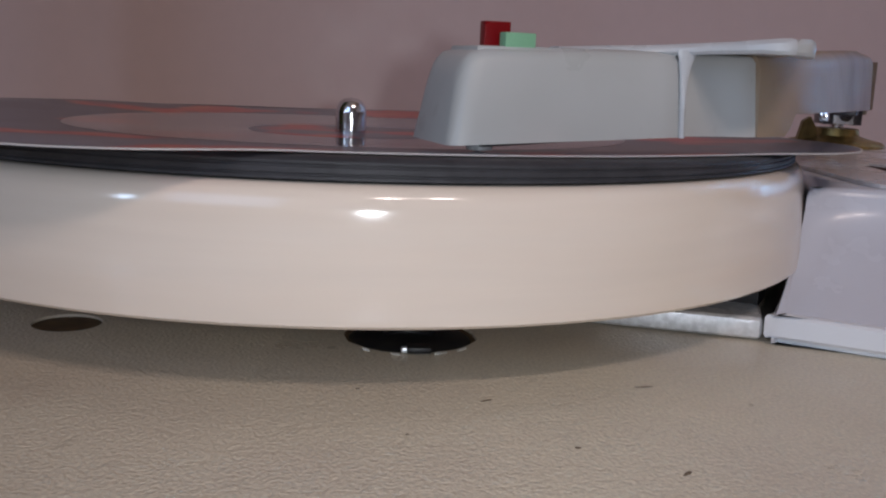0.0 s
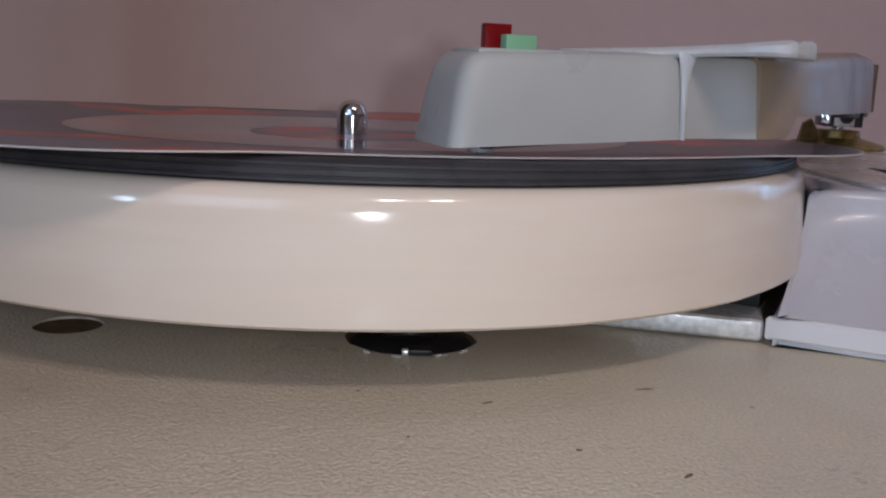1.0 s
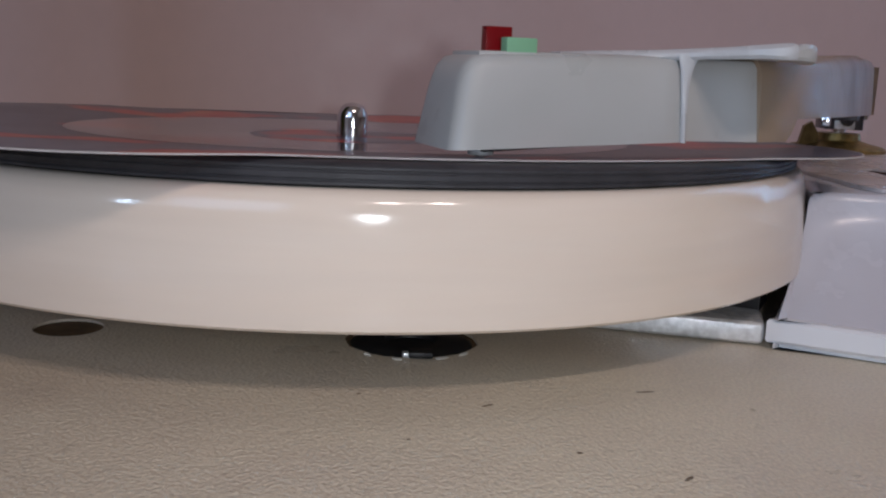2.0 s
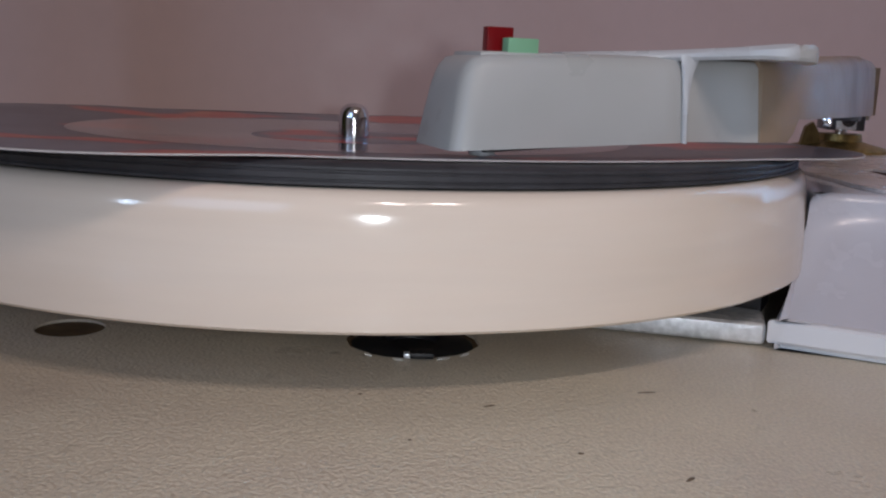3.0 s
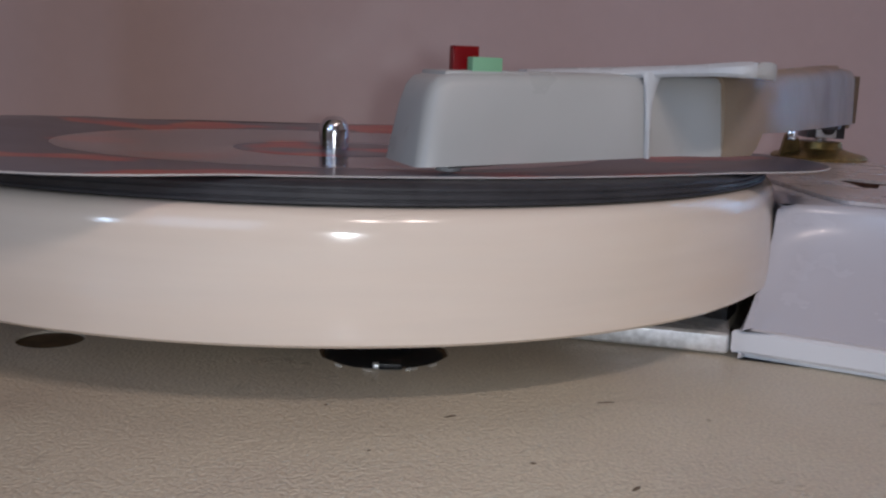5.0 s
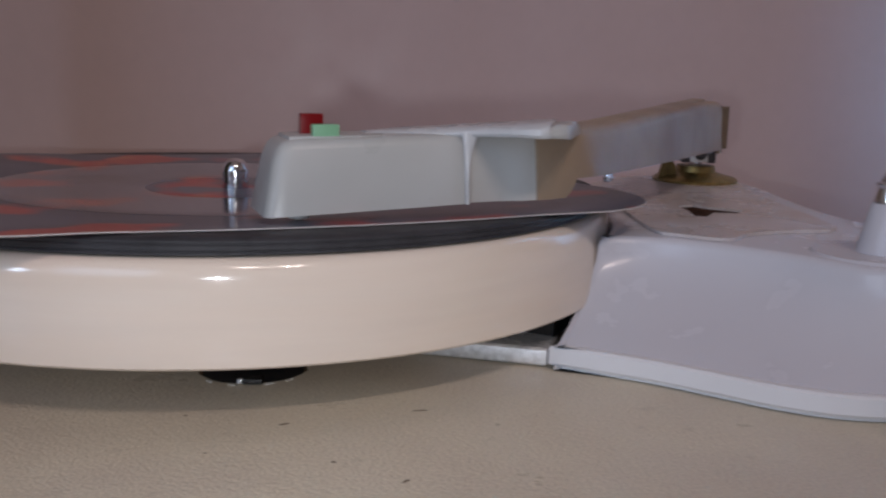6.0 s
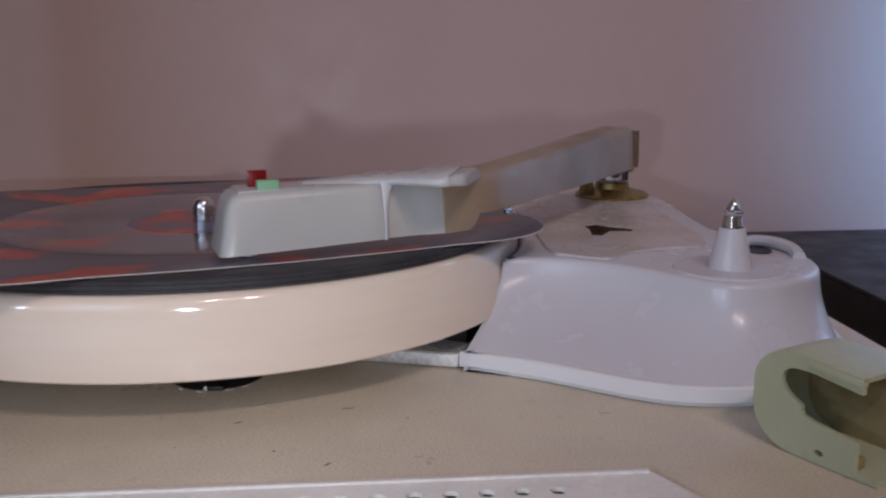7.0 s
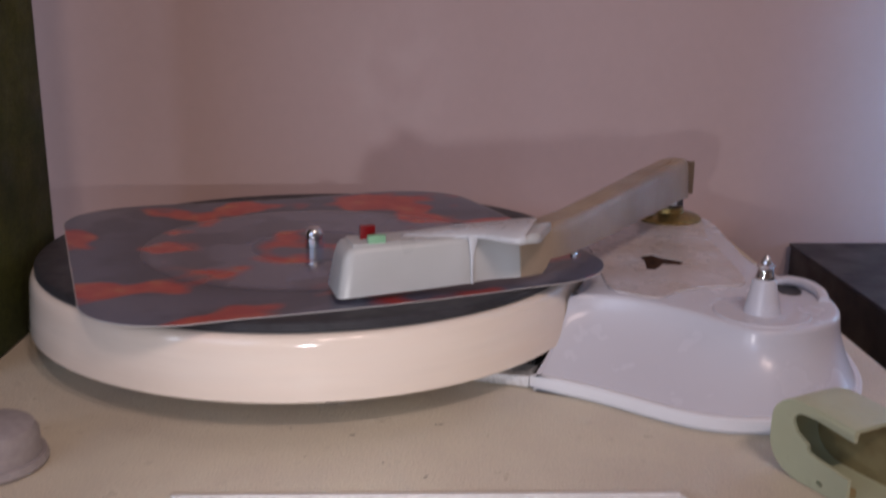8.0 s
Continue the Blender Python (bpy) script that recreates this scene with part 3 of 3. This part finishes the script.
    part("neck", bm, ARM, p, angle=50)
    # rear tube: deep where it meets the neck, stepped up behind it, rounded at the end
    rings, total = [], run[-1]
    for k in range(joint, len(side)):
        q = run[k] - run[joint]
        rise = min(1.0, max(0.0, (q - 0.0095) / 0.0030))
        z0 = 0.0376 + 0.0042 * rise * rise * (3 - 2 * rise) - 0.0024 * max(0.0, q - 0.03) / 0.13
        left = total - run[k]
        thin = 0.0040 * (1 - math.sqrt(max(0.0, 1 - max(0.0, 1 - left / 0.010) ** 2)))
        z1 = 0.0528 + 0.0034 * min(1.0, q / 0.11) - thin * 0.5
        rings.append(section(k, z0, z1, 0.0160 - 0.0028 * min(1.0, q / 0.03) - 2 * thin, 0.0014, 0.0030, thin))
    bm = loft(rings)
    bm.transform(move)
    part("rear_tube", bm, ARMOLD, p, "yellowed grey plastic rear tube", angle=80)
    # finger plate: springs from the head's top and juts out over the neck; behind its bevel a yellowed block
    def lip(rows, name, material, label=""):
        rings = []
        for nx, ny, fx, fy, z, thick in rows:
            near, far = Vector((nx, ny, 0)) / 1000, Vector((fx, fy, 0)) / 1000
            w = (far - near).normalized()
            z /= 1000
            low = z - thick / 1000
            rings.append([near + w * q + Vector((0, 0, h)) for q, h in ((0.0006, low), (0.0, low + 0.0006), (0.0001, z - 0.0008), (0.0012, z))] + [far - w * q + Vector((0, 0, h)) for q, h in ((0.0010, z), (0.0, z - 0.0008), (0.0, low))])
        bm = loft(rings)
        bm.transform(move)
        return part(name, bm, material, p, label, angle=40)

    lip([(36, -66, 34.5, -60.5, 52.2, 1.4), (46, -66.7, 43, -57, 52.8, 1.6), (53, -67.2, 51, -54, 53.2, 1.8), (57.5, -67.9, 57.5, -52.5, 53.6, 2.0), (61, -69.8, 63, -51.5, 53.9, 2.0), (64.5, -73.2, 68, -51, 54.2, 2.1), (67.5, -75.9, 72.5, -51, 54.6, 2.3), (70.3, -77.6, 76.5, -51, 54.9, 2.7), (72.0, -77.7, 78.5, -51, 55.0, 2.8), (73.2, -77.0, 79.5, -50.8, 54.8, 2.6)], "finger_plate", ARMPALE, "pale polished finger plate")
    lip([(73.3, -76.6, 76.5, -61, 54.4, 2.2), (74.6, -76.0, 78.5, -60, 55.0, 2.8), (76.6, -75.0, 81, -58.5, 55.0, 2.9), (78.0, -73.6, 83, -56.5, 54.7, 2.8), (78.6, -71.8, 84, -55.0, 53.9, 2.1)], "end_block", ARM, "grey block behind the finger plate")
    rear = Vector((0.1030, -0.0322, 0))
    along = math.atan2(0.0947, 0.0592)
    back = move @ Matrix.Translation(rear) @ Matrix.Rotation(along, 4, "Z")
    bm = box(-0.010, 0.094, 0.0044, 0.0092, 0.0525, 0.0538, 0.0004)
    bm.transform(back @ Matrix.Translation((0, 0, 0.0540)) @ Matrix.Rotation(radians(-1.75), 4, "Y") @ Matrix.Translation((0, 0, -0.0536)))
    part("spine", bm, ARMOLD, p, "raised spine along the tube")
    bm = box(0.095, 0.108, 0.0030, 0.0100, 0.0378, 0.0402, 0.0004)
    bm.transform(back)
    part("pivot_plate", bm, DARKSTEEL, p, "dark steel plate over the pivot")
    bm = box(0.1065, 0.1105, 0.0010, 0.0060, 0.0380, 0.0402, 0.0005)
    bm.transform(back)
    part("hook", bm, ARMOLD, p)
    bm = box(-0.0210, -0.0180, -0.0010, 0.0006, 0.0404, 0.0422, 0.0003)
    bm.transform(back)
    part("pin", bm, CHROME, p, "small bright metal pin")
    # selector tabs on the head
    turn = Matrix.Rotation(math.atan2(HEAD_U.y, HEAD_U.x), 4, "Z")
    bm = box(0.0080, 0.0128, 0.0098, 0.0120, 0.0512, 0.0559, 0.0002)
    bm.transform(move @ Matrix.Translation(HEAD) @ turn)
    part("red_tab", bm, RED, plate, "small upright red tab")
    bm = box(0.0093, 0.0148, 0.0038, 0.0064, 0.0512, 0.0540, 0.0002)
    bm.transform(move @ Matrix.Translation(HEAD) @ turn)
    part("mint_tab", bm, MINT, plate, "small mint green tab")
    # cartridge below the head
    bm = box(0.0060, 0.0240, 0.0050, 0.0150, 0.0349, 0.0372, 0.0005)
    for v in bm.verts:
        v.co.z += 0.0012 * max(0.0, v.co.x - 0.010) / 0.014 if v.co.z < 0.036 else 0.0
    bm.transform(move @ Matrix.Translation(HEAD) @ turn)
    cartridge = part("cartridge", bm, DARKSTEEL, p, "dark cartridge under the head")
    bm = lathe([(0.0, 0.0338), (0.0009, 0.0341), (0.0022, 0.0344), (0.0024, 0.0356), (0.0, 0.0357)], 20)
    bm.transform(move @ Matrix.Translation(HEAD + HEAD_U * 0.0070 + HEAD_W * 0.0075))
    part("stylus", bm, STEEL, cartridge, "small needle holder")
    return p


tone_arm()


def green_cover():
    """An upturned hollow housing, its near wall cut open with a step."""
    p = thing("plastic_cover", "loose hollow pale green plastic cover with a stepped cutout", "plastic cover", (0.1385, -0.1200, 0.0002))
    place = Matrix.Rotation(radians(-64), 4, "Z") @ Matrix.Diagonal((1.10, 1.0, 0.88, 1.0))
    lower = [(0.010 - 0.010 * math.cos(a), 0.010 - 0.010 * math.sin(a)) for a in (radians(90 - 15 * k) for k in range(7))]
    upper = [(0.009 - 0.009 * math.cos(a), 0.0165 + 0.009 * math.sin(a)) for a in (radians(90 - 15 * k) for k in range(7))]
    rim = lower[::-1] + [(0.0245, 0.0), (0.0245, 0.0085), (0.0150, 0.0100), (0.0122, 0.0108), (0.0118, 0.0116), (0.0118, 0.0130), (0.0100, 0.0140), (0.0080, 0.0154), (0.0070, 0.0172), (0.0068, 0.0188), (0.0074, 0.0204), (0.0085, 0.0214), (0.0100, 0.0219), (0.0140, 0.0220), (0.0250, 0.0206), (0.0250, 0.0244), (0.0130, 0.0255)] + upper
    bm = slab(rim, [circle(0.0165, 0.0028, 0.0011, 12, 0.7)], -0.0006, 0.0006)
    bm.transform(place @ Matrix.Rotation(radians(90), 4, "X"))
    part("near_wall", bm, GREEN, p, smooth=False)
    bm = slab(lower[::-1] + [(0.0275, 0.0), (0.0275, 0.0240), (0.0130, 0.0255)] + upper, [], -0.0006, 0.0006)
    bm.transform(place @ Matrix.Translation((0, 0.017, 0)) @ Matrix.Rotation(radians(90), 4, "X"))
    part("far_wall", bm, SHADED_INSIDE, p, "inner wall coloured brown for the shade inside", smooth=False)
    # rounded end, floor and roof between the two walls
    end = [(0.0290, 0.0)] + lower + upper[::-1] + [(0.0140, 0.0255), (0.0250, 0.0243)]
    inner = [(0.0290, 0.0012)] + [(0.010 + (x - 0.010) * 0.88, 0.010 + (z - 0.010) * 0.88) for x, z in lower] + [(0.009 + (x - 0.009) * 0.867, 0.0165 + (z - 0.0165) * 0.867) for x, z in upper[::-1]] + [(0.0140, 0.0243), (0.0250, 0.0231)]
    loop = end + inner[::-1]
    rings = []
    for y, d in ((-0.0004, 0.0), (0.0002, 0.0002), (0.0060, 0.0003), (0.0110, 0.0003), (0.0168, 0.0002), (0.0174, 0.0)):
        rings.append([(x, y, z + (d if z > 0.02 else 0.0)) for x, z in loop])
    bm = loft(rings)
    bm.transform(place)
    part("shell", bm, GREEN, p, angle=40)
    bm = box(0.0130, 0.0252, -0.0012, 0.0012, 0.0226, 0.0247, 0.0008)
    bm.transform(place @ Matrix.Translation((0.013, 0, 0.0240)) @ Matrix.Rotation(radians(5.5), 4, "Y") @ Matrix.Translation((-0.013, 0, -0.0236)))
    part("rolled_lip", bm, GREEN, p)
    bm = box(0.0140, 0.0240, 0.0010, 0.0040, 0.0012, 0.0042, 0.0006)
    bm.transform(place)
    part("inner_rib", bm, SHADED_INSIDE, p)
    return p


green_cover()


def perforated_strip():
    p = thing("perforated_plate", "flat white enamelled plate with rows of round holes", "grille plate", (0.043, -0.1393, 0.0002))
    outline = [(-0.0660, 0.0), (-0.0660, -0.0600), (0.0890, -0.0600), (0.0730, -0.0150), (0.0662, -0.0006), (0.0655, 0.0)]
    holes = []
    for row in range(4):
        for k in range(17):
            x = 0.0453 - 0.0071 * k + (0.0036 if row % 2 else 0.0)
            holes.append(circle(x, -0.0073 - 0.0062 * row, 0.0017, 12))
    part("plate", slab(outline[::-1], holes, 0.0003, 0.0013), PALE, p, smooth=False)
    part("backing", slab([(-0.065, -0.003), (0.064, -0.003), (0.070, -0.03), (-0.065, -0.03)], [], 0.0, 0.0002), BLACK, p, "dark backing behind the holes", smooth=False)
    part("raised_edge", box(-0.0660, 0.0655, -0.0012, 0.0002, 0.0013, 0.0019, 0.0002), PALE, p)
    return p


perforated_strip()


def knob():
    p = thing("grey_knob", "grey rounded plastic knob on the deck", "knob", (-0.0780, -0.1180, 0.0))
    part("skirt", lathe([(0.0, 0.0002), (0.0150, 0.0002), (0.0155, 0.0012), (0.0150, 0.0030), (0.0, 0.0030)], 40), GREY, p)
    part("cap", lathe([(0.0138, 0.0030), (0.0134, 0.0090), (0.0122, 0.0112), (0.0098, 0.0122), (0.0, 0.0124)], 40), GREY, p)
    return p


knob()


def charcoal_case():
    p = thing("charcoal_case", "charcoal grey flat case lying beside the record player", "case", (0.35, 0.0, -0.1))
    part("body", box(-0.1145, 0.25, -0.50, 0.1320, 0.0, 0.0970, 0.0015), BLACK, p, "black case side")
    part("lid", box(-0.1150, 0.25, -0.50, 0.1325, 0.0971, 0.0990, 0.0008), SLATE, p, "charcoal textured lid")
    return p


charcoal_case()


def olive_box():
    p = thing("olive_box", "tall dark olive cloth-covered box standing upright", "box", (-0.14, -0.09, 0.0003))
    part("cover", box(-0.040, 0.0325, 0.030, 0.114, 0.0, 0.33, 0.002), OLIVE, p)
    part("spine_band", box(-0.040, 0.0300, 0.1142, 0.1165, 0.0, 0.33, 0.0005), BLACK, p, "black edge band")
    return p


olive_box()


def mark(x, y, length, width, a, name="dirt_mark", label="small dark dirt mark on the deck"):
    bm = bmesh.new()
    bmesh.ops.create_icosphere(bm, subdivisions=2, radius=1)
    rough = random.Random(int(abs(x * 7 + y * 3) * 1e5))
    for v in bm.verts:
        v.co = Vector((v.co.x * length / 2, v.co.y * width / 2 * rough.uniform(0.6, 1.3), v.co.z * 0.00006))
    bm.transform(Matrix.Translation((0, 0, 0.00004)) @ Matrix.Rotation(a, 4, "Z"))
    ob = part(name, bm, MARK)
    ob.location = (x, y, 0)
    return tagged(ob, label, "dirt", "dirt marks on the deck")


for x, y, le, wi, a in ((0.0306, -0.1183, 0.0009, 0.0008, 0), (0.0467, -0.0932, 0.0034, 0.0005, 0.15), (0.0209, -0.1003, 0.0024, 0.0006, 0.5), (0.0425, -0.1265, 0.0022, 0.0007, 0.8), (0.0020, -0.0955, 0.0008, 0.0006, 0), (0.0085, -0.1140, 0.0006, 0.0005, 0.3)):
    mark(x, y, le, wi, a)
